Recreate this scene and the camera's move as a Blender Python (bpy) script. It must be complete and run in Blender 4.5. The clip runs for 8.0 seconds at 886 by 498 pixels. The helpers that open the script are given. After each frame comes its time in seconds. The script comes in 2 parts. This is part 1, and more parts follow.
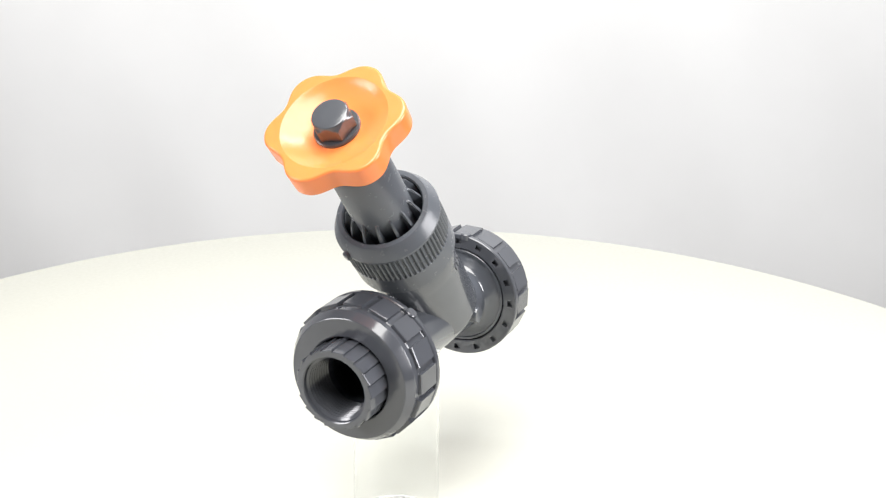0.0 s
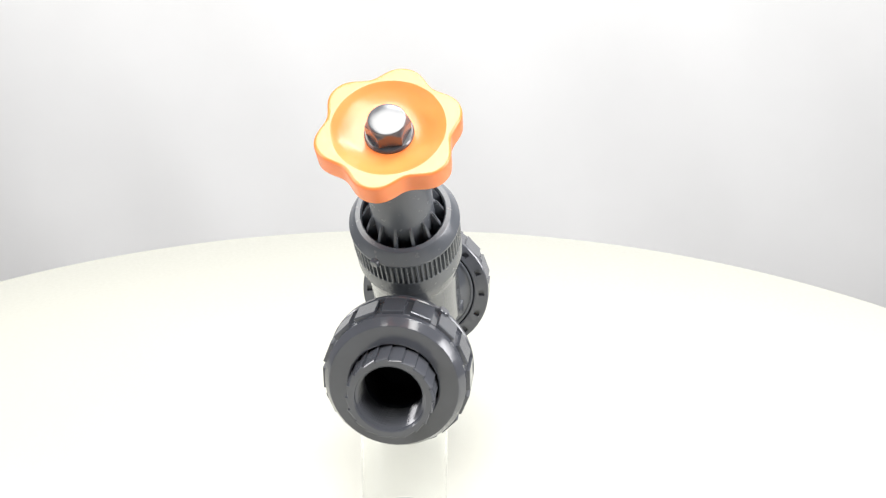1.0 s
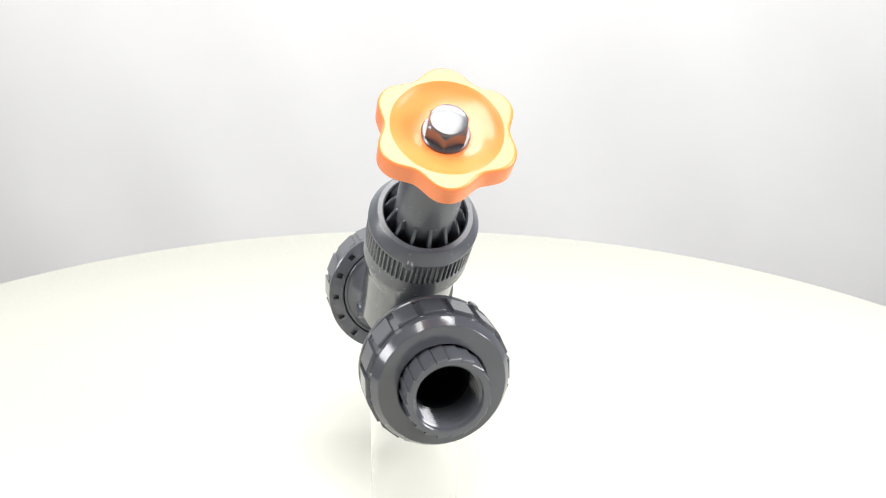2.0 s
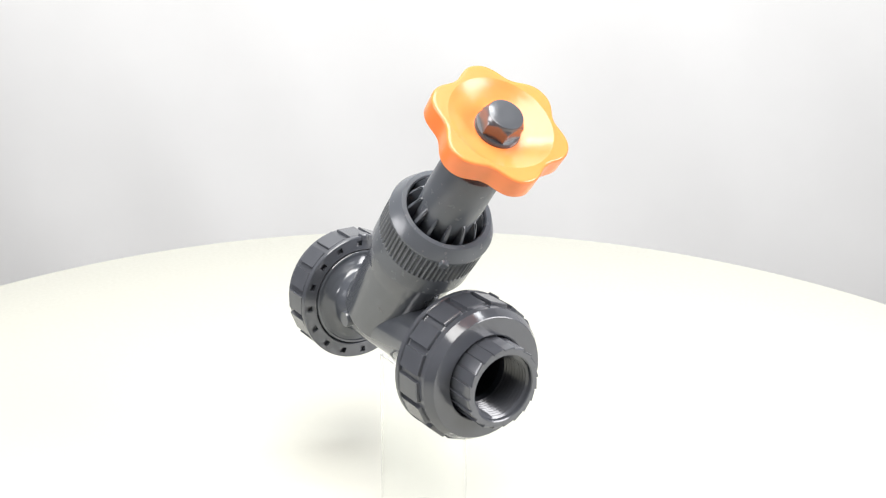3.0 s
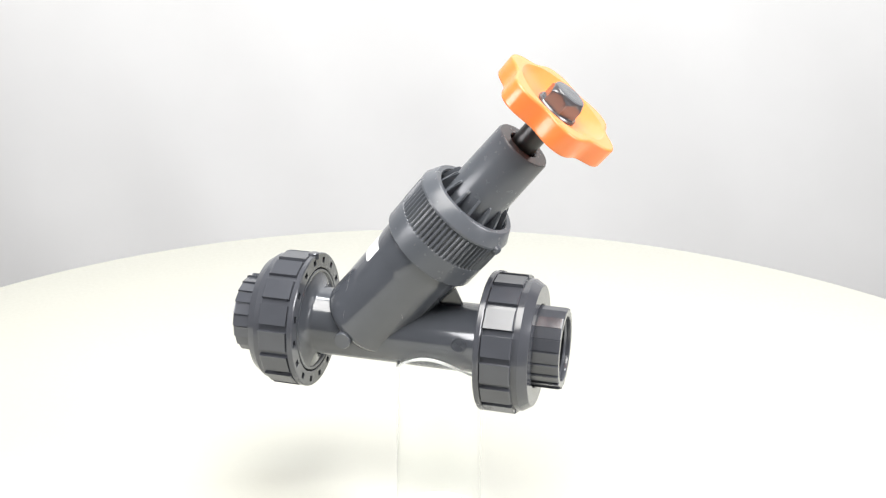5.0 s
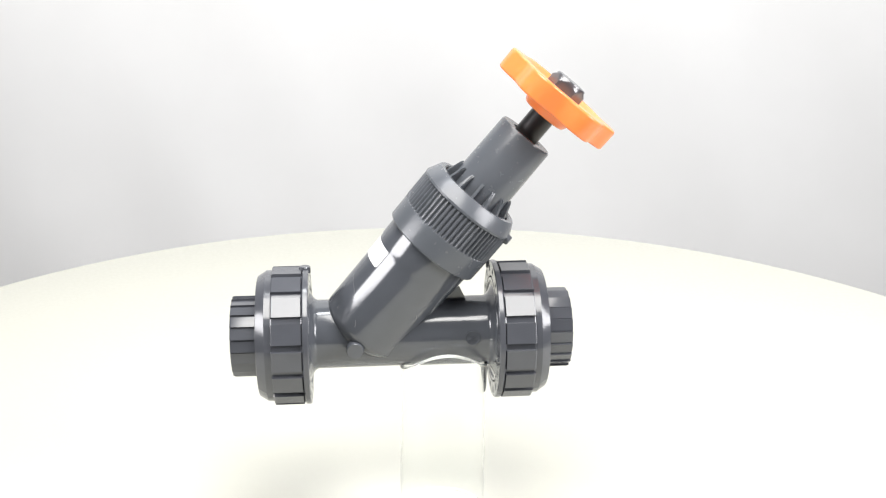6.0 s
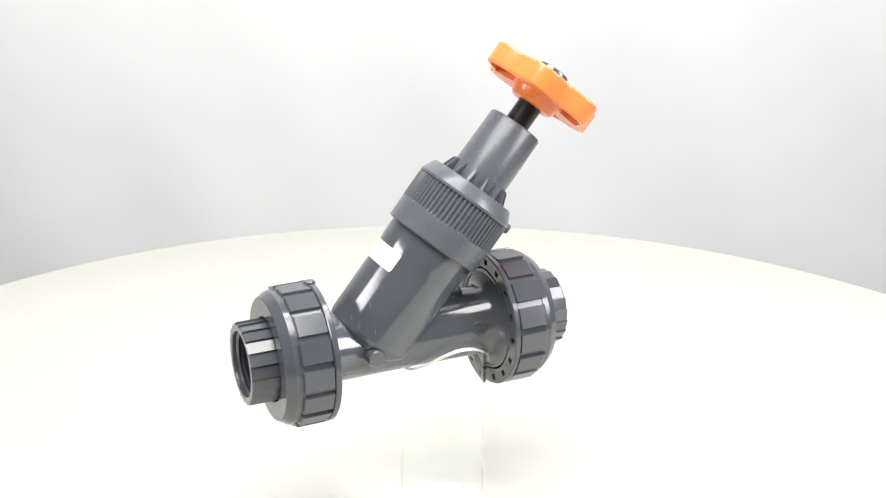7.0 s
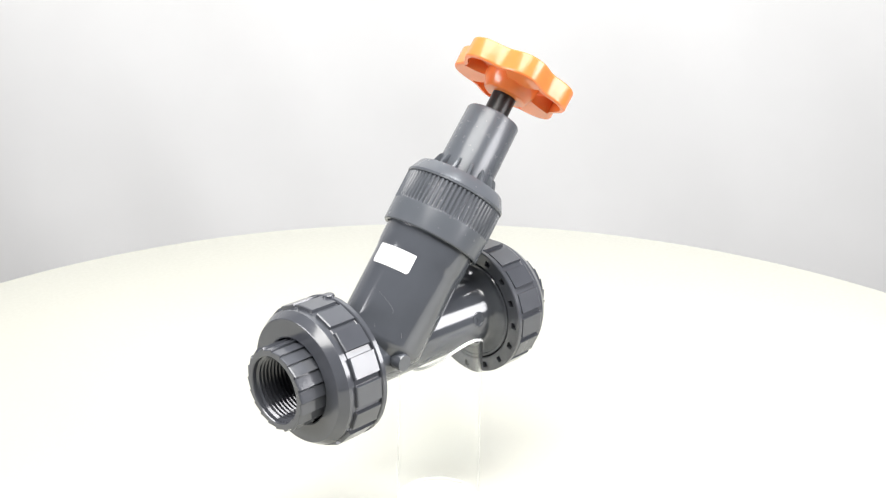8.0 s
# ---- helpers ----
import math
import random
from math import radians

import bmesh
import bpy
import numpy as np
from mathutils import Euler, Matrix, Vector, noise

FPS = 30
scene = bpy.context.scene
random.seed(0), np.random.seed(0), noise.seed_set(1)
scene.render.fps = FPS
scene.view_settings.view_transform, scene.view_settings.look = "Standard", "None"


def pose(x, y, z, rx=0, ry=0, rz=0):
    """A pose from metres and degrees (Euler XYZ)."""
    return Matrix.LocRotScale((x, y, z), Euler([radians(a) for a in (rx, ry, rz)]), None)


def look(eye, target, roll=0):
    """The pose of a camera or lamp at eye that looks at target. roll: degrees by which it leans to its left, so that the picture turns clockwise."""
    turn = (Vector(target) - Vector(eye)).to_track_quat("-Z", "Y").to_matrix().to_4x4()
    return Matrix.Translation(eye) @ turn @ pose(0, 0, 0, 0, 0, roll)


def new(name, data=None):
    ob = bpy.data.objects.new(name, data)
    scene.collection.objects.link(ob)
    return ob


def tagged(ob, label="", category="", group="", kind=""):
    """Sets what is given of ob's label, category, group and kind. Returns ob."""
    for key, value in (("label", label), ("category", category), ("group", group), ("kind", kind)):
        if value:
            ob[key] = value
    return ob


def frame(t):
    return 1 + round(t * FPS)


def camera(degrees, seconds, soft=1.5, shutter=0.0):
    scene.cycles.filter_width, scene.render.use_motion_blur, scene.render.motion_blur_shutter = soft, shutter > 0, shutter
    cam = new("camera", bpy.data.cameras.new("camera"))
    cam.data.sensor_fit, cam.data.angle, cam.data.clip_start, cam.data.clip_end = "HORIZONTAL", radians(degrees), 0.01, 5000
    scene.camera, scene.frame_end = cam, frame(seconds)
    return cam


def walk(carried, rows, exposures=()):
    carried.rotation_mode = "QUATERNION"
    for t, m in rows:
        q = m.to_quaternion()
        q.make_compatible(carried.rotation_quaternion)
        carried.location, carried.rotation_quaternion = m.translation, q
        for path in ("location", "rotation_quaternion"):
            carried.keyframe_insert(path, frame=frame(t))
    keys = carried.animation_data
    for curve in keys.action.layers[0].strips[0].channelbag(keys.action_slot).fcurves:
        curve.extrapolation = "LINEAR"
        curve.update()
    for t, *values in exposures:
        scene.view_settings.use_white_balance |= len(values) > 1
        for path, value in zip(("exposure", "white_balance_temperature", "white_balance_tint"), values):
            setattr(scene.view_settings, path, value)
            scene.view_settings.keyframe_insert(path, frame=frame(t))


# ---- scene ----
# Camera: stands still on a tripod before the turntable.
cam = camera(42.36, 8.0, soft=1.25)
EYE = Vector((0.0, -0.555, 0.360))
PITCH, YAW = radians(20.44), radians(1.465)
AIM = EYE + Vector((math.sin(YAW) * math.cos(PITCH), math.cos(YAW) * math.cos(PITCH), -math.sin(PITCH)))
CAM = look(EYE, AIM, 0.665)
walk(cam, [(0.0, CAM), (8.0, CAM)])

# Light: a white set in a dark studio, with softboxes overhead and at both sides, and a lamp on the backdrop.
world = bpy.data.worlds.new("world")
world.use_nodes = True
scene.world = world
world.node_tree.nodes["Background"].inputs[0].default_value = (1.0, 1.0, 1.0, 1)
world.node_tree.nodes["Background"].inputs[1].default_value = 0.3
scene.view_settings.exposure = 0.48


def softbox(name, eye, target, sx, sy, watts, colour=(1, 1, 1)):
    lamp = bpy.data.lights.new(name, "AREA")
    lamp.shape, lamp.size, lamp.size_y = "RECTANGLE", sx, sy
    lamp.energy, lamp.color = watts, colour
    ob = new(name, lamp)
    ob.matrix_world = look(eye, target)
    return ob


softbox("softbox_overhead", (0.0, -0.40, 1.35), (0.0, -0.18, 0.0), 0.95, 0.90, 20.5, (1.0, 0.985, 0.955))
softbox("softbox_side_a", (-1.15, -0.40, 0.585), (0.0, -0.25, 0.35), 0.70, 0.39, 8.0, (0.985, 0.975, 1.0))
softbox("softbox_side_b", (1.15, -0.40, 0.61), (0.0, -0.25, 0.35), 0.70, 0.64, 13.4, (0.985, 0.975, 1.0))
softbox("backdrop_light", (0.22, 0.25, 1.60), (0.22, 0.98, 0.55), 0.9, 0.25, 11.6, (0.95, 0.975, 1.0))


# ---- materials ----
def material(name, base, rough=0.5, metal=0.0, vary=0.06, scale=40.0, bump=0.05, fine=600.0, spec=0.5, sss=0.0, coat=0.0):
    m = bpy.data.materials.new(name)
    m.use_nodes = True
    nt = m.node_tree
    p = nt.nodes["Principled BSDF"]
    tc = nt.nodes.new("ShaderNodeTexCoord")
    n1 = nt.nodes.new("ShaderNodeTexNoise")
    n1.inputs["Scale"].default_value, n1.inputs["Detail"].default_value = scale, 4
    n2 = nt.nodes.new("ShaderNodeTexNoise")
    n2.inputs["Scale"].default_value, n2.inputs["Detail"].default_value = fine, 3
    for n in (n1, n2):
        nt.links.new(tc.outputs["Object"], n.inputs["Vector"])
    ramp = nt.nodes.new("ShaderNodeMapRange")
    ramp.inputs["From Min"].default_value, ramp.inputs["From Max"].default_value = 0.3, 0.7
    ramp.inputs["To Min"].default_value, ramp.inputs["To Max"].default_value = 1 - vary, 1 + vary
    nt.links.new(n1.outputs["Fac"], ramp.inputs["Value"])
    mul = nt.nodes.new("ShaderNodeVectorMath")
    mul.operation = "SCALE"
    mul.inputs[0].default_value = base[:3]
    nt.links.new(ramp.outputs[0], mul.inputs["Scale"])
    nt.links.new(mul.outputs[0], p.inputs["Base Color"])
    r = nt.nodes.new("ShaderNodeMapRange")
    r.inputs["From Min"].default_value, r.inputs["From Max"].default_value = 0.3, 0.7
    r.inputs["To Min"].default_value, r.inputs["To Max"].default_value = rough * 0.88, min(1, rough * 1.12)
    nt.links.new(n2.outputs["Fac"], r.inputs["Value"])
    nt.links.new(r.outputs[0], p.inputs["Roughness"])
    b = nt.nodes.new("ShaderNodeBump")
    b.inputs["Strength"].default_value, b.inputs["Distance"].default_value = bump, 0.0004
    nt.links.new(n2.outputs["Fac"], b.inputs["Height"])
    nt.links.new(b.outputs[0], p.inputs["Normal"])
    p.inputs["Metallic"].default_value = metal
    p.inputs["Specular IOR Level"].default_value = spec
    p.inputs["Coat Weight"].default_value = coat
    if sss:
        p.inputs["Subsurface Weight"].default_value = sss
        p.inputs["Subsurface Radius"].default_value = (1.0, 0.35, 0.1)
        p.inputs["Subsurface Scale"].default_value = 0.004
    return m


PVC = material("grey_pvc", (0.079, 0.085, 0.098), 0.125, vary=0.05, scale=60, bump=0.010, fine=300, spec=0.88)
PVC_SATIN = material("satin_grey_pvc", (0.098, 0.106, 0.120), 0.25, vary=0.05, scale=60, bump=0.004, fine=300, spec=0.5)
PVC_NUT = material("grey_pvc_nut", (0.072, 0.076, 0.088), 0.16, vary=0.06, scale=60, bump=0.012, fine=300, spec=0.78)
HEX = material("moulded_cap_plastic", (0.075, 0.079, 0.088), 0.20, vary=0.04, scale=60, bump=0.004, fine=200, spec=1.0)
SCUFF = material("scuffed_pvc", (0.30, 0.29, 0.29), 0.5, vary=0.2, scale=400, bump=0.2, fine=2000)
# Near-black bore colour: the shade inside the sockets is put into the plastic.
BORE_SHADE = material("bore_shade_pvc", (0.016, 0.016, 0.018), 0.65, vary=0.06, scale=60, bump=0.05, fine=900)
STEM = material("black_stem", (0.022, 0.021, 0.022), 0.35, vary=0.08, scale=80, bump=0.08, fine=700)
ORANGE = material("orange_plastic", (0.92, 0.255, 0.070), 0.23, vary=0.03, scale=50, bump=0.01, fine=500, sss=0.18, spec=0.6)
PAPER = material("white_paper", (0.86, 0.86, 0.86), 0.55, vary=0.02, scale=90, bump=0.05, fine=1200)
TABLE = material("white_laminate", (0.492, 0.489, 0.434), 0.42, vary=0.012, scale=5, bump=0.02, fine=300)
WALL = material("charcoal_wall_paint", (0.08, 0.08, 0.083), 0.8, vary=0.02, scale=3, bump=0.1, fine=200)
CEILING = material("grey_ceiling_paint", (0.35, 0.35, 0.35), 0.85, vary=0.02, scale=3, bump=0.1, fine=200)
METAL = material("white_lacquer", (0.75, 0.75, 0.74), 0.4, vary=0.02, scale=20, bump=0.02, fine=300)
CLOTH = material("white_backdrop_cloth", (0.778, 0.778, 0.772), 0.9, vary=0.02, scale=6, bump=0.2, fine=900)
FLOOR = material("grey_floor", (0.16, 0.155, 0.15), 0.6, vary=0.08, scale=4, bump=0.1, fine=200)
GLASS = bpy.data.materials.new("clear_acrylic")
GLASS.use_nodes = True
_g = GLASS.node_tree.nodes["Principled BSDF"]
_g.inputs["Base Color"].default_value = (0.99, 0.995, 0.99, 1)
_g.inputs["Transmission Weight"].default_value = 1.0
_g.inputs["Roughness"].default_value = 0.04
_g.inputs["IOR"].default_value = 1.22
# Whitish rim colour: paints the bright highlight along the clear saddle edge.
RIM_GLINT = material("rim_glint_acrylic", (0.93, 0.94, 0.93), 0.5, vary=0.03, scale=300, bump=0.2, fine=1500)
RIM_GLINT.node_tree.nodes["Principled BSDF"].inputs["Transmission Weight"].default_value = 0.75
# Grey that imitates the dark refracted arc at the tube's foot.
BASE_ARC = material("base_arc_grey", (0.58, 0.58, 0.56), 0.5, vary=0.1, scale=300, bump=0.2, fine=1500)


# ---- mesh helpers ----
def finish(bm, sharp=32):
    bmesh.ops.remove_doubles(bm, verts=bm.verts, dist=1e-7)
    bmesh.ops.recalc_face_normals(bm, faces=bm.faces)
    for f in bm.faces:
        f.smooth = True
    for e in bm.edges:
        if len(e.link_faces) == 2 and e.calc_face_angle(0) > radians(sharp):
            e.smooth = False


def part(name, bm, mat, parent=None, label="", sharp=32, done=False):
    if not done:
        finish(bm, sharp)
    me = bpy.data.meshes.new(name)
    bm.to_mesh(me)
    bm.free()
    me.materials.append(mat)
    ob = new(name, me)
    if parent is not None:
        ob.parent = parent
    if label:
        tagged(ob, label)
    return ob


def rings(bm, rows, angles, m=Matrix(), close=False, caps=(False, False)):
    """Loft of closed rings. rows: (z, radius or function of the angle)."""
    made = []
    for z, r in rows:
        made.append([bm.verts.new(m @ Vector(((r(a) if callable(r) else r) * math.cos(a), (r(a) if callable(r) else r) * math.sin(a), z))) for a in angles])
    n = len(angles)
    pairs = list(zip(made, made[1:])) + ([(made[-1], made[0])] if close else [])
    for lo, hi in pairs:
        for i in range(n):
            j = (i + 1) % n
            bm.faces.new((lo[i], lo[j], hi[j], hi[i]))
    if caps[0]:
        bm.faces.new(made[0][::-1])
    if caps[1]:
        bm.faces.new(made[-1])
    return made


def turn(n, start=0.0):
    return [start + 2 * math.pi * i / n for i in range(n)]


def box(bm, m, sx, sy, sz):
    bmesh.ops.create_cube(bm, size=1, matrix=m @ Matrix.Diagonal((sx, sy, sz, 1)))


MM = 0.001

# ---- the setting ----
ROOM_X, ROOM_BACK, ROOM_FRONT, ROOM_TOP, ROOM_LOW = 1.9, 1.35, -1.9, 1.75, -0.75


def slab(name, lo, hi, mat, label, category):
    bm = bmesh.new()
    c = [(a + b) / 2 for a, b in zip(lo, hi)]
    box(bm, Matrix.Translation(c), *[b - a for a, b in zip(lo, hi)])
    return tagged(part(name, bm, mat), label, category, kind="structure")


X, B, F, TOP, LOW = ROOM_X, ROOM_BACK, ROOM_FRONT, ROOM_TOP, ROOM_LOW
slab("floor", (-X, F, LOW - 0.05), (X, B, LOW), FLOOR, "plain grey studio floor under the turntable", "floor")
slab("ceiling", (-X, F, TOP), (X, B, TOP + 0.05), CEILING, "plain grey studio ceiling", "ceiling")
slab("wall_north", (-X - 0.05, B, LOW - 0.05), (X + 0.05, B + 0.05, TOP + 0.05), WALL, "charcoal wall behind the white backdrop", "wall")
slab("wall_south", (-X - 0.05, F - 0.05, LOW - 0.05), (X + 0.05, F, TOP + 0.05), WALL, "plain charcoal wall of the studio", "wall")
slab("wall_west", (-X - 0.05, F, LOW - 0.05), (-X, B, TOP + 0.05), WALL, "plain charcoal wall of the studio", "wall")
slab("wall_east", (X, F, LOW - 0.05), (X + 0.05, B, TOP + 0.05), WALL, "plain charcoal wall of the studio", "wall")


def backdrop():
    bm = bmesh.new()
    nx, nz, y = 150, 80, 0.98
    lift = lambda x, z: (0.012 * math.sin(3.1 * x + 0.8 * z) + 0.010 * noise.noise(Vector((x * 2.4, z * 1.1, 3)))
                         + 0.013 * noise.noise(Vector((x * 5.0 + z * 2.0, z * 1.3 - x, 7))))
    grid = []
    for k in (0, 1):
        for i in range(nx + 1):
            for j in range(nz + 1):
                x, z = -1.85 + 3.7 * i / nx, LOW + 0.01 + (TOP - LOW - 0.03) * j / nz
                grid.append(bm.verts.new((x, y + lift(x, z) + 0.002 * k, z)))
    at = lambda k, i, j: grid[(k * (nx + 1) + i) * (nz + 1) + j]
    for k in (0, 1):
        for i in range(nx):
            for j in range(nz):
                bm.faces.new((at(k, i, j), at(k, i + 1, j), at(k, i + 1, j + 1), at(k, i, j + 1)))
    return tagged(part("backdrop", bm, CLOTH, sharp=60), "white photo backdrop cloth with soft hanging folds", "backdrop", kind="structure")


backdrop()


# ---- the turntable ----
def build_turntable():
    """A large white round board, turning."""
    root = tagged(new("turntable"), "large round white turntable board with a smooth edge", "turntable")
    R = 0.4983
    bm = bmesh.new()
    rings(bm, [(-0.018, R - 0.002), (-0.016, R), (-0.002, R), (-0.0006, R - 0.0006), (0.0, R - 0.002), (0.0, 0.25), (0.0, 0.02)], turn(192), caps=(True, True))
    part("board", bm, TABLE, root)
    bm = bmesh.new()
    rings(bm, [(LOW + 0.02, 0.06), (-0.05, 0.06), (-0.03, 0.16), (-0.0185, 0.16)], turn(64), caps=(True, True))
    part("pedestal", bm, METAL, root)
    bm = bmesh.new()
    rings(bm, [(LOW + 0.001, 0.22), (LOW + 0.015, 0.22), (LOW + 0.02, 0.21)], turn(64), caps=(True, True))
    part("foot", bm, METAL, root)
    return root


turntable = build_turntable()

# ---- the clear stand ----
PIPE_Z = 0.1072
PIPE_R = 18.0 * MM
STAND_AT = Vector((0.0151, -0.0032, 0.0))
STAND_TURN = 2.32


def build_stand():
    """A clear tube with a saddle cut for the pipe."""
    root = tagged(new("display_stand"), "clear acrylic tube stand with a saddle-cut rim", "stand")
    angles = turn(96)
    ro, ri = 23.3 * MM, 21.7 * MM
    bottom = PIPE_Z - PIPE_R

    def rim(a, r):
        return bottom + 15.0 * MM * math.sin(a) ** 2 + math.tan(radians(0.46)) * (r * math.cos(a) + 0.02)

    def wall(rows):
        """A closed ring of wall. rows: radius, and height or lift over the saddle line."""
        bm = bmesh.new()
        loops = [[bm.verts.new((r * math.cos(a), r * math.sin(a), rim(a, r) + z if up else z)) for a in angles] for r, z, up in rows]
        for lo, hi in zip(loops, loops[1:] + loops[:1]):
            for i in range(96):
                j = (i + 1) % 96
                bm.faces.new((lo[i], lo[j], hi[j], hi[i]))
        return bm

    # Thin whitened ring that draws the rim's highlight line.
    edge = part("saddle_edge", wall([(ri, -0.0010, 1), (ro, -0.0010, 1), (ro, -0.0001, 1), (ro - 0.0003, 0.0002, 1), (ri + 0.0003, 0.0002, 1), (ri, -0.0001, 1)]), RIM_GLINT, root, "clear rim edge with its highlight painted white")
    edge.visible_shadow = False
    bm = wall([(ri, -0.0011, 1), (ro, -0.0011, 1), (ro, 0.0020, 0), (ro - 0.0002, 0.0010, 0), (ri + 0.0002, 0.0010, 0), (ri, 0.0020, 0)])
    tube = part("tube", bm, GLASS, root, sharp=40)
    tube.visible_shadow = False
    # Thin base ring, greyed in place of refraction in the clear wall.
    base = part("base_edge", wall([(ri, 0.0009, 0), (ro, 0.0009, 0), (ro, 0.0001, 0), (ri, 0.0001, 0)]), BASE_ARC, root)
    base.visible_shadow = False
    return root


stand = build_stand()

# ---- the valve ----
LEAN = 50.7          # degrees between the branch and the pipe
FOOT = -23.3 * MM    # where the branch axis meets the pipe axis
U = Vector((math.cos(radians(LEAN)), 0, math.sin(radians(LEAN))))
V = Vector((-math.sin(radians(LEAN)), 0, math.cos(radians(LEAN))))
AXIS = Matrix(((V.x, 0, U.x, FOOT), (0, -1, 0, 0), (V.z, 0, U.z, 0), (0, 0, 0, 1)))
BRANCH = AXIS @ Matrix.Translation((0, 0, 3 * MM))
SIDES = (Matrix(((0, 0, 1, 0), (0, 1, 0, 0), (-1, 0, 0, 0), (0, 0, 0, 1))), Matrix(((0, 0, -1, 0), (0, -1, 0, 0), (-1, 0, 0, 0), (0, 0, 0, 1))))


def mm(rows):
    return [(z * MM, (r if callable(r) else r * MM)) for z, r in rows]


def saw(n, flat, low, gap, start=0.0, lean=0.35):
    """Angles and radius function of a ring of flat pads with grooves between them."""
    angles, radius = [], {}
    step = 2 * math.pi / n
    for k in range(n):
        a0 = start + step * k
        for f in (0.0, gap, gap + 0.025, 0.365, 0.635, 0.97, 0.992):
            a = a0 + f * step
            r = low if f <= gap or f > 0.98 else flat / math.cos((f - 0.5) * step) + lean * (0.5 - f)
            angles.append(a)
            radius[round(a, 6)] = r * MM
    return angles, (lambda a: radius[round(a, 6)])


def build_body(root):
    bm = bmesh.new()
    a = turn(80)
    end = [(44, 18.1), (45.6, 19.0), (47.0, 21.2), (47.9, 23.6), (48.3, 25.0), (48.4, 25.8), (47.8, 26.1), (47.7, 26.4), (47.8, 27.3), (48.2, 27.6), (56, 27.6), (56, 15.6), (48, 15.6)]
    rings(bm, mm([(-z, r) for z, r in end[::-1]] + [(0, 18.0)] + end), a, SIDES[0])
    rings(bm, mm([(-9.5, 7.0), (-7.2, 13.0), (-3.4, 19.0), (-0.6, 21.7), (0.8, 22.6), (2.0, 23.1), (3.4, 23.3), (44, 23.3), (47, 23.6), (49.5, 24.0), (58, 24.1), (62, 24.1)]), turn(96), BRANCH, caps=(True, True))
    # gusset in the crotch between branch and pipe
    web = [[bm.verts.new((x * MM, y * MM, z * MM)) for x, z in ((17, 14), (33.8, 17.2), (33.6, 18.3), (29.3, 27.6), (25, 27))] for y in (-1.1, 1.1)]
    bm.faces.new(web[0])
    bm.faces.new(web[1][::-1])
    for i in range(5):
        bm.faces.new((web[0][i], web[1][i], web[1][(i + 1) % 5], web[0][(i + 1) % 5]))
    part("body", bm, PVC, root)
    for s in (-1, 1):
        bm = bmesh.new()
        m = Matrix.Translation((FOOT - 1.5 * MM, 0, 0.5 * MM)) @ (Matrix.Rotation(radians(90 * -s), 4, "X"))
        rings(bm, mm([(12, 4.5), (23.2, 4.5), (23.9, 4.1)]), turn(24), m, caps=(True, True))
        part("boss", bm, PVC, root)


def build_marks(root):
    """Raised moulding marks: a round stamp on the pipe and worn lettering on the branch, as bars."""
    bm = bmesh.new()
    stamp = pose(36.0 * MM, 0, 0, 80, 0, 0)
    rings(bm, mm([(17.2, 4.2), (18.2, 4.2), (18.3, 4.0), (18.3, 3.4), (18.05, 3.2)]), turn(28), stamp, caps=(True, True))
    for k in (0, 1):
        box(bm, stamp @ Matrix.Translation((0, 0, 18.1 * MM)) @ Matrix.Rotation(radians(45 + 90 * k), 4, "Z"), 4.6 * MM, 0.6 * MM, 0.5 * MM)
    part("mould_stamp", bm, PVC, root)
    for row, (z, count) in enumerate(((49.0, 5), (43.0, 3))):
        for k in range(count):
            bm = bmesh.new()
            m = BRANCH @ Matrix.Rotation(radians(-66 - 7.5 * k), 4, "Z") @ Matrix.Translation((23.5 * MM, 0, z * MM))
            box(bm, m, 0.5 * MM, (1.8 if (k + row) % 2 else 2.3) * MM, 3.4 * MM)
            bmesh.ops.bevel(bm, geom=bm.edges[:], offset=0.15 * MM, segments=1, affect="EDGES")
            part("raised_mark", bm, PVC, root)


def build_scuffs(root):
    """Fine pale scratches on the branch."""
    for a0, z0, da, dz, n in ((6, 23.4, 36, 8.0, 13), (61, 9.2, 5, 3.0, 5), (28, 6.8, 2, 1.5, 4), (120, 30.0, 6, 3.0, 6)):
        bm = bmesh.new()
        ring = []
        for k in range(n):
            f = k / (n - 1)
            a = radians(a0 + da * math.sin(f * math.pi / 2))
            z = (z0 - dz * f) * MM
            w = 0.16 * MM * math.sin(math.pi * (0.08 + 0.84 * f))
            ring.append([bm.verts.new(BRANCH @ Vector((r * math.cos(a + q), r * math.sin(a + q), z))) for r, q in ((23.22 * MM, -w / 0.0233), (23.36 * MM, 0.0), (23.22 * MM, w / 0.0233))])
        for lo, hi in zip(ring, ring[1:]):
            for i in range(3):
                j = (i + 1) % 3
                bm.faces.new((lo[i], lo[j], hi[j], hi[i]))
        part("scratch", bm, SCUFF, root)


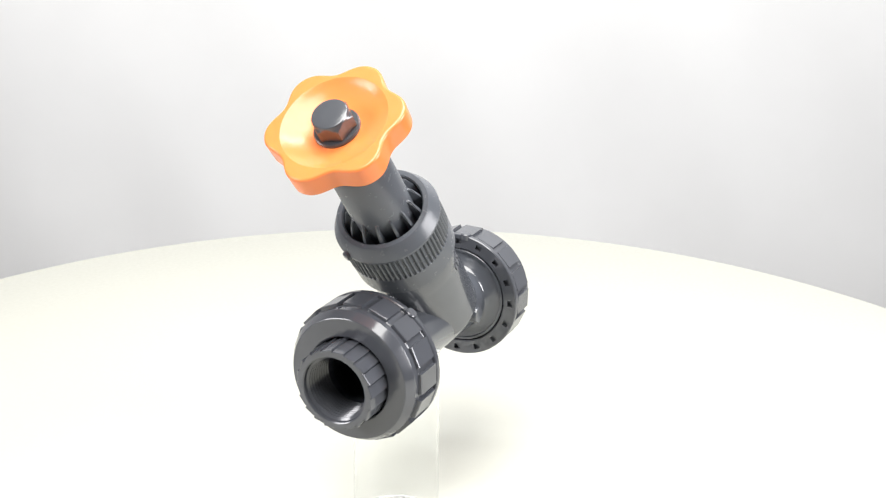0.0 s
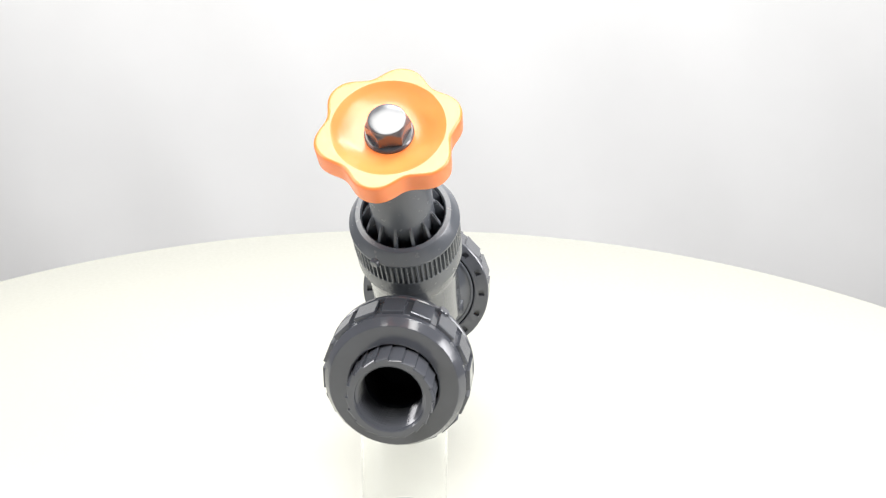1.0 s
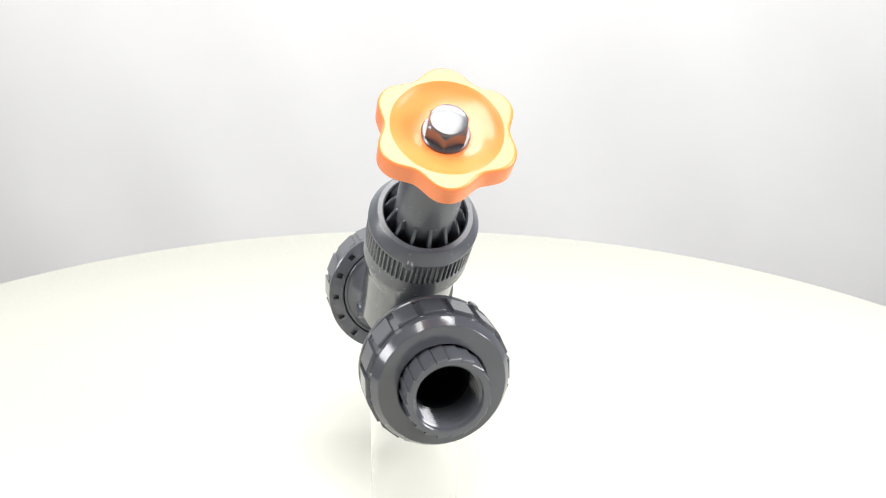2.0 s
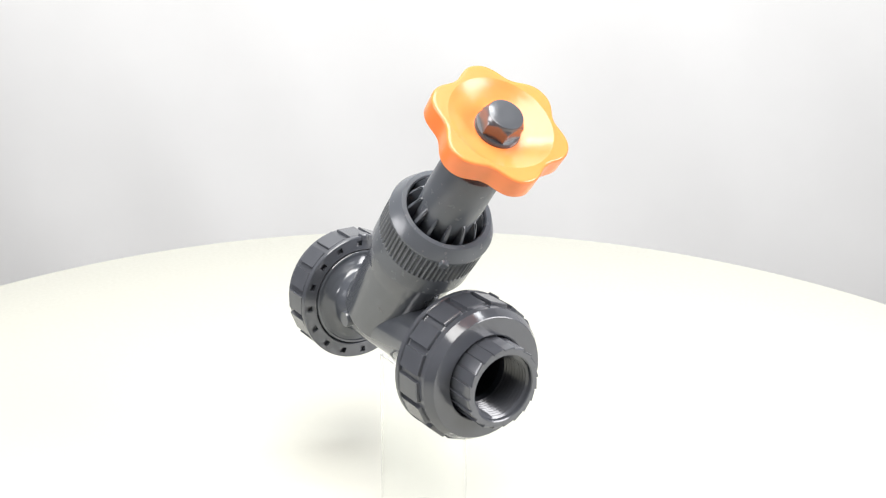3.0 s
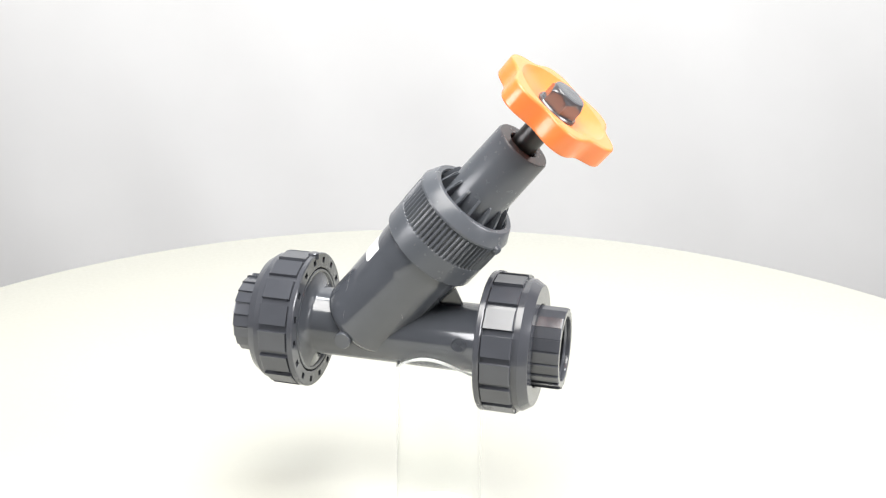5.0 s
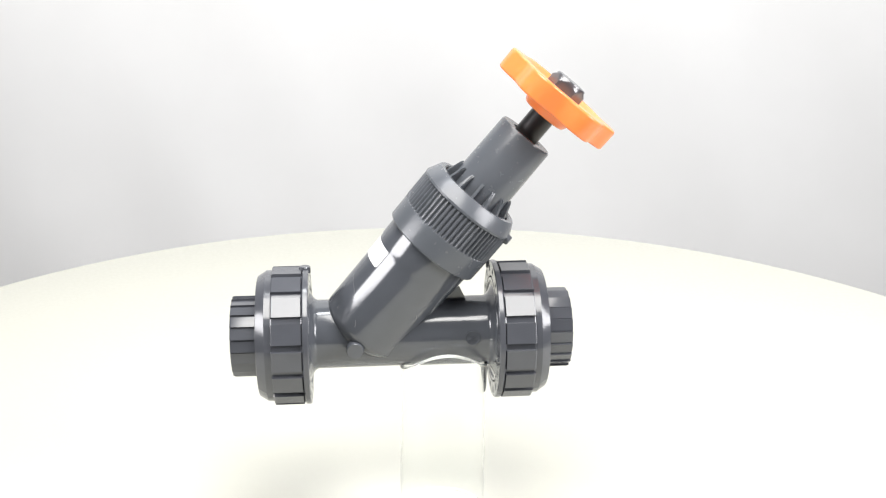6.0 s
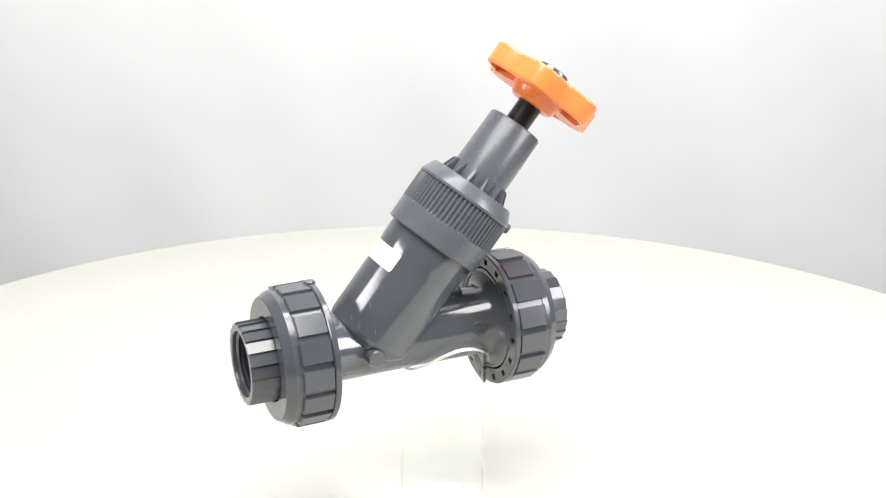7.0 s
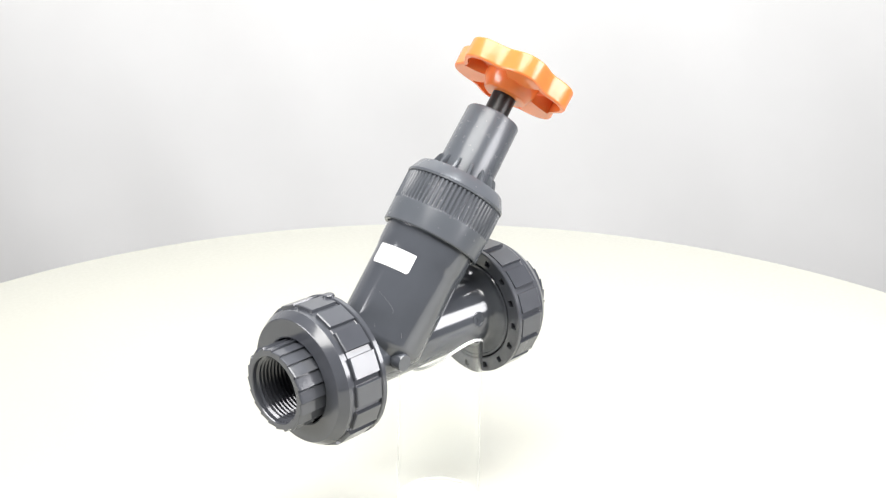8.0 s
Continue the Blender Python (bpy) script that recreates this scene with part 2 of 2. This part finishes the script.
def build_nut(root, side, lug_turn):
    s = 47.8
    bm = bmesh.new()
    angles, pad = saw(16, 36.0, 34.6, 0.21, start=math.pi / 16)
    rows = mm([(s + 9, 28.3), (s + 0.4, 28.3), (s, 28.8), (s, 30.9), (s, 34.0), (s, 35.9), (s + 0.5, 36.4), (s + 2.6, 36.4), (s + 3.1, 35.9), (s + 3.4, 34.8)])
    rows += [((s + 3.8) * MM, pad), ((s + 18.3) * MM, pad), ((s + 18.9) * MM, lambda a: pad(a) - 0.3 * MM)]
    rows += mm([(s + 19.0, 34.35), (s + 22.2, 34.3), (s + 22.5, 34.15), (s + 26.6, 31.5), (s + 26.8, 31.1), (s + 26.8, 22.5), (s + 26.5, 21.9), (s + 26.0, 21.6), (s + 14, 21.6)])
    made = rings(bm, rows, angles, side)
    # square wells sunk into the inner face
    lo, hi = made[3], made[4]
    for k in range(16):
        i = 7 * k + 3
        mouth = (lo[i], lo[i + 1], hi[i + 1], hi[i])
        bm.faces.remove(bm.faces.get(mouth))
        deep = [bm.verts.new(v.co + side.to_3x3() @ Vector((0, 0, 2.2 * MM))) for v in mouth]
        for p in range(4):
            q = (p + 1) % 4
            bm.faces.new((mouth[p], mouth[q], deep[q], deep[p]))
        bm.faces.new(deep)
    nut = part("union_nut", bm, PVC_NUT, root, "dark grey ribbed union nut", sharp=22)
    # moulded lug on the flange rim
    bm = bmesh.new()
    rings(bm, mm([(34.0, 3.1), (36.9, 3.0), (37.3, 2.5)]), turn(16), side @ Matrix.Rotation(radians(lug_turn), 4, "Z") @ Matrix.Translation((0, 0, (s + 2.0) * MM)) @ Matrix.Rotation(radians(90), 4, "Y"), caps=(True, True))
    part("lug", bm, PVC_NUT, nut)


def build_socket(root, side):
    e = 88.2
    bm = bmesh.new()
    angles, pad = saw(20, 20.6, 20.0, 0.07, lean=1.1)
    rows = [((e - 20) * MM, 20.4 * MM), ((e - 19.9) * MM, pad), ((e - 1.2) * MM, pad), ((e - 0.3) * MM, (lambda a: pad(a) - 0.25 * MM)), (e * MM, (lambda a: pad(a) - 0.6 * MM))]
    rows += mm([(e, 17.3), (e - 0.4, 16.7), (e - 1.8, 16.5)])
    z = e - 2.2
    while z > e - 21:
        rows += mm([(z, 16.5), (z - 0.9, 15.3), (z - 1.25, 15.3)])
        z -= 2.15
    rows += mm([(e - 22, 15.2), (e - 24, 15.0)])
    rings(bm, rows, angles, side)
    socket = part("threaded_socket", bm, PVC_NUT, root, "grey fluted pipe socket with internal thread")
    # Bore liner, coloured dark to stand for the deep shade in there.
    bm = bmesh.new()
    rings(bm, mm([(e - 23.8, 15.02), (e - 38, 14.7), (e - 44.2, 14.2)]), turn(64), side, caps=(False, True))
    part("bore", bm, BORE_SHADE, socket, "inner bore with its shade painted near-black")


def build_cap(root):
    bm = bmesh.new()
    n = 66
    angles, radius = [], {}
    for k in range(n):
        for f, r in ((0.0, 26.45), (0.16, 26.9), (0.36, 26.95), (0.54, 26.5), (0.68, 25.8), (0.86, 25.75)):
            a = 2 * math.pi * (k + f) / n
            angles.append(a)
            radius[round(a, 6)] = r * MM
    rib = lambda a: radius[round(a, 6)]
    rows = mm([(62, 24.6), (59.6, 24.6), (59.2, 25.0), (59.2, 26.2), (59.8, 26.7), (71.0, 26.85), (71.6, 26.8)])
    rows += [(72.0 * MM, lambda a: 0.6 * rib(a) + 0.4 * 26.75 * MM), (73.2 * MM, rib), (86.9 * MM, rib), (87.3 * MM, lambda a: rib(a) - 0.3 * MM)]
    rows += mm([(87.6, 27.0), (87.8, 27.2), (89.0, 27.2), (89.3, 27.0), (95.3, 23.9), (95.8, 23.3), (95.8, 21.0), (95.0, 20.3), (84, 20.0)])
    rings(bm, rows, angles, BRANCH)
    cap = part("bonnet_cap", bm, PVC_SATIN, root, "grey knurled bonnet cap nut", sharp=24)
    bm = bmesh.new()
    rings(bm, mm([(22, 3.0), (28.2, 2.6), (28.8, 2.0)]), turn(16), BRANCH @ Matrix.Rotation(radians(155), 4, "Z") @ Matrix.Translation((0, 0, 88.0 * MM)) @ Matrix.Rotation(radians(90), 4, "Y"), caps=(True, True))
    part("lug", bm, PVC_SATIN, cap)


def build_bonnet(root):
    bm = bmesh.new()
    rows = mm([(80, 20.2), (84, 20.2), (84.4, 15.6), (133.2, 14.9), (134.3, 14.2), (134.3, 8.4), (133.5, 7.8), (112, 7.4)])
    rings(bm, rows, turn(72), BRANCH)
    bonnet = part("bonnet_tube", bm, PVC_SATIN, root)
    for k in range(14):
        bm = bmesh.new()
        m = BRANCH @ Matrix.Rotation(2 * math.pi * k / 14 + radians(21), 4, "Z")
        w = 1.05 * MM
        prof = [(14.0, 84.2), (19.9, 84.2), (19.9, 94.2), (19.5, 95.4), (17.2, 101.8), (16.4, 102.9), (14.0, 103.8)]
        sides = [[bm.verts.new(m @ Vector((r * MM, sgn * w * (1 - 0.25 * (z > 92)), z * MM))) for r, z in prof] for sgn in (-1, 1)]
        for i in range(len(prof)):
            j = (i + 1) % len(prof)
            bm.faces.new((sides[0][i], sides[0][j], sides[1][j], sides[1][i]))
        bm.faces.new(sides[0][::-1])
        bm.faces.new(sides[1])
        crest = [e for e in bm.edges if {e.verts[0], e.verts[1]} <= set(sides[0][2:6]) or {e.verts[0], e.verts[1]} <= set(sides[1][2:6])]
        bmesh.ops.bevel(bm, geom=crest, offset=0.55 * MM, segments=2, affect="EDGES")
        part("fin", bm, PVC_SATIN, bonnet)
    bm = bmesh.new()
    rings(bm, mm([(105, 6.6), (150, 6.6)]), turn(40), BRANCH, caps=(True, True))
    part("stem", bm, STEM, root, "black smooth valve stem")


def build_wheel(root):
    bm = bmesh.new()
    RIM_AT = BRANCH @ Matrix.Translation((0, 0, 1.2 * MM))
    phase = radians(-8)
    lobe = lambda a: 1 - abs(math.sin(3 * (a - phase))) ** 2.4
    rim = lambda inset: (lambda a: (28.1 + 5.1 * lobe(a) - inset) * MM)
    angles = turn(180)
    rows = mm([(157.2, 6.0), (157.2, 13.4), (158.5, 17.2), (159.9, 20.8), (161.1, 23.3), (162.3, 25.1)])
    rows += [(162.4 * MM, 25.35 * MM), (162.4 * MM, rim(2.2))]
    rows += [((161.0 + 1.4 * math.cos(q)) * MM, rim(1.4 - 1.4 * math.sin(q))) for q in (0.0, 0.3, 0.6, 0.9, 1.2, math.pi / 2)]
    rows += [(151.6 * MM, rim(0.2)), (150.9 * MM, rim(0.6)), (150.7 * MM, rim(1.2)), (150.7 * MM, rim(2.6))]
    rings(bm, rows, angles, RIM_AT)
    # underside: hollow lobes between broad webs, and a hub
    pocket = lambda a: min(1, max(0, (math.cos(3 * (a - phase)) + 0.35) / 0.16))
    under = []
    for f in (0.0, 0.04, 0.25, 0.5, 0.75, 0.93, 1.0):
        ring = []
        for a in angles:
            outer, inner = rim(2.6)(a), 14.2 * MM
            r = outer + (inner - outer) * f
            deep = pocket(a) * min(1, f / 0.04) * min(1, max(0, (1.0 - f) / 0.07))
            web = 150.7 + 0.8 * f * f
            roof = min(158.6, 155.9 + max(0.0, r / MM - 14.2) * 0.4)
            z = (web + (roof - web) * deep) * MM
            ring.append(bm.verts.new(RIM_AT @ Vector((r * math.cos(a), r * math.sin(a), z))))
        under.append(ring)
    for lo, hi in zip(under, under[1:]):
        for i in range(180):
            j = (i + 1) % 180
            bm.faces.new((lo[i], lo[j], hi[j], hi[i]))
    rings(bm, mm([(151.5, 14.2), (147.2, 12.4), (146.2, 11.6), (145.8, 10.4), (145.8, 6.7)]), angles, RIM_AT)
    wheel = part("handwheel", bm, ORANGE, root, "orange plastic six-lobed handwheel", sharp=20)
    # washer flange and domed hexagon cap
    bm = bmesh.new()
    rings(bm, mm([(157.2, 11.0), (159.4, 11.0), (160.1, 10.4), (160.2, 8.0)]), turn(60), BRANCH, caps=(True, True))
    hexa = lambda c: (lambda a: c * MM / math.cos((a - radians(12) + math.pi / 6) % (math.pi / 3) - math.pi / 6))
    both = lambda c, r: (lambda a: min(hexa(c)(a), r * MM))
    rings(bm, [(159.0 * MM, hexa(8.7)), (165.8 * MM, hexa(8.75)), (166.6 * MM, both(8.75, 9.5)), (167.2 * MM, both(8.7, 9.0)), (167.6 * MM, 8.7 * MM), (168.3 * MM, 8.55 * MM), (168.8 * MM, 8.2 * MM), (169.0 * MM, 7.6 * MM), (168.9 * MM, 3.0 * MM)], turn(96, radians(12)), BRANCH, caps=(False, True))
    part("hex_cap", bm, HEX, root, "dark grey hexagonal cap screw", sharp=25)


def build_label(root):
    bm = bmesh.new()
    w, h, rc = 11.8, 5.7, 1.3
    cols, rws = 28, 10
    grid = []
    for i in range(cols + 1):
        x = -w + 2 * w * i / cols
        cut = 0.0
        edge = w - abs(x)
        if edge < rc:
            cut = rc - math.sqrt(max(rc * rc - (rc - edge) ** 2, 0))
        col = []
        for j in range(rws + 1):
            z = (-h + cut) + 2 * (h - cut) * j / rws
            a = radians(7) + x / 22.8
            col.append((a, (41.4 + z) * MM))
        grid.append(col)
    top = [[bm.verts.new(BRANCH @ Vector((23.52 * MM * math.cos(a), 23.52 * MM * math.sin(a), z))) for a, z in col] for col in grid]
    low = [[bm.verts.new(BRANCH @ Vector((23.25 * MM * math.cos(a), 23.25 * MM * math.sin(a), z))) for a, z in col] for col in grid]
    for g in (top, low):
        for i in range(cols):
            for j in range(rws):
                bm.faces.new((g[i][j], g[i + 1][j], g[i + 1][j + 1], g[i][j + 1]))
    part("label", bm, PAPER, root, "blank white paper sticker")


valve = tagged(new("valve"), "grey plastic angle-seat valve with orange handwheel on a clear stand", "valve")
build_body(valve)
for side, lug_turn in zip(SIDES, (144, 186)):
    build_nut(valve, side, lug_turn)
    build_socket(valve, side)
build_cap(valve)
build_bonnet(valve)
build_wheel(valve)
build_label(valve)
build_marks(valve)
build_scuffs(valve)


# ---- what turns ----
def motions():
    set_valve = pose(-0.0073, -0.0018, PIPE_Z, 0, 0, 2.32) @ pose(0, 0, 0, 0.4, -0.46, 0)
    set_stand = Matrix.Translation(STAND_AT) @ pose(0, 0, 0, 0, 0, STAND_TURN)
    set_board = Matrix.Translation((0.0145, -0.0062, 0.0))
    times = [0.5 * k for k in range(17)]
    spin = lambda t: Matrix.Rotation(radians(-119.83 + 19.934 * t + 0.0376 * t * t), 4, "Z")
    walk(valve, [(t, spin(t) @ set_valve) for t in times])
    walk(stand, [(t, spin(t) @ set_stand) for t in times])
    walk(turntable, [(t, Matrix.Translation((0.0002, -0.0223, 0)) @ spin(t) @ set_board) for t in times])


motions()
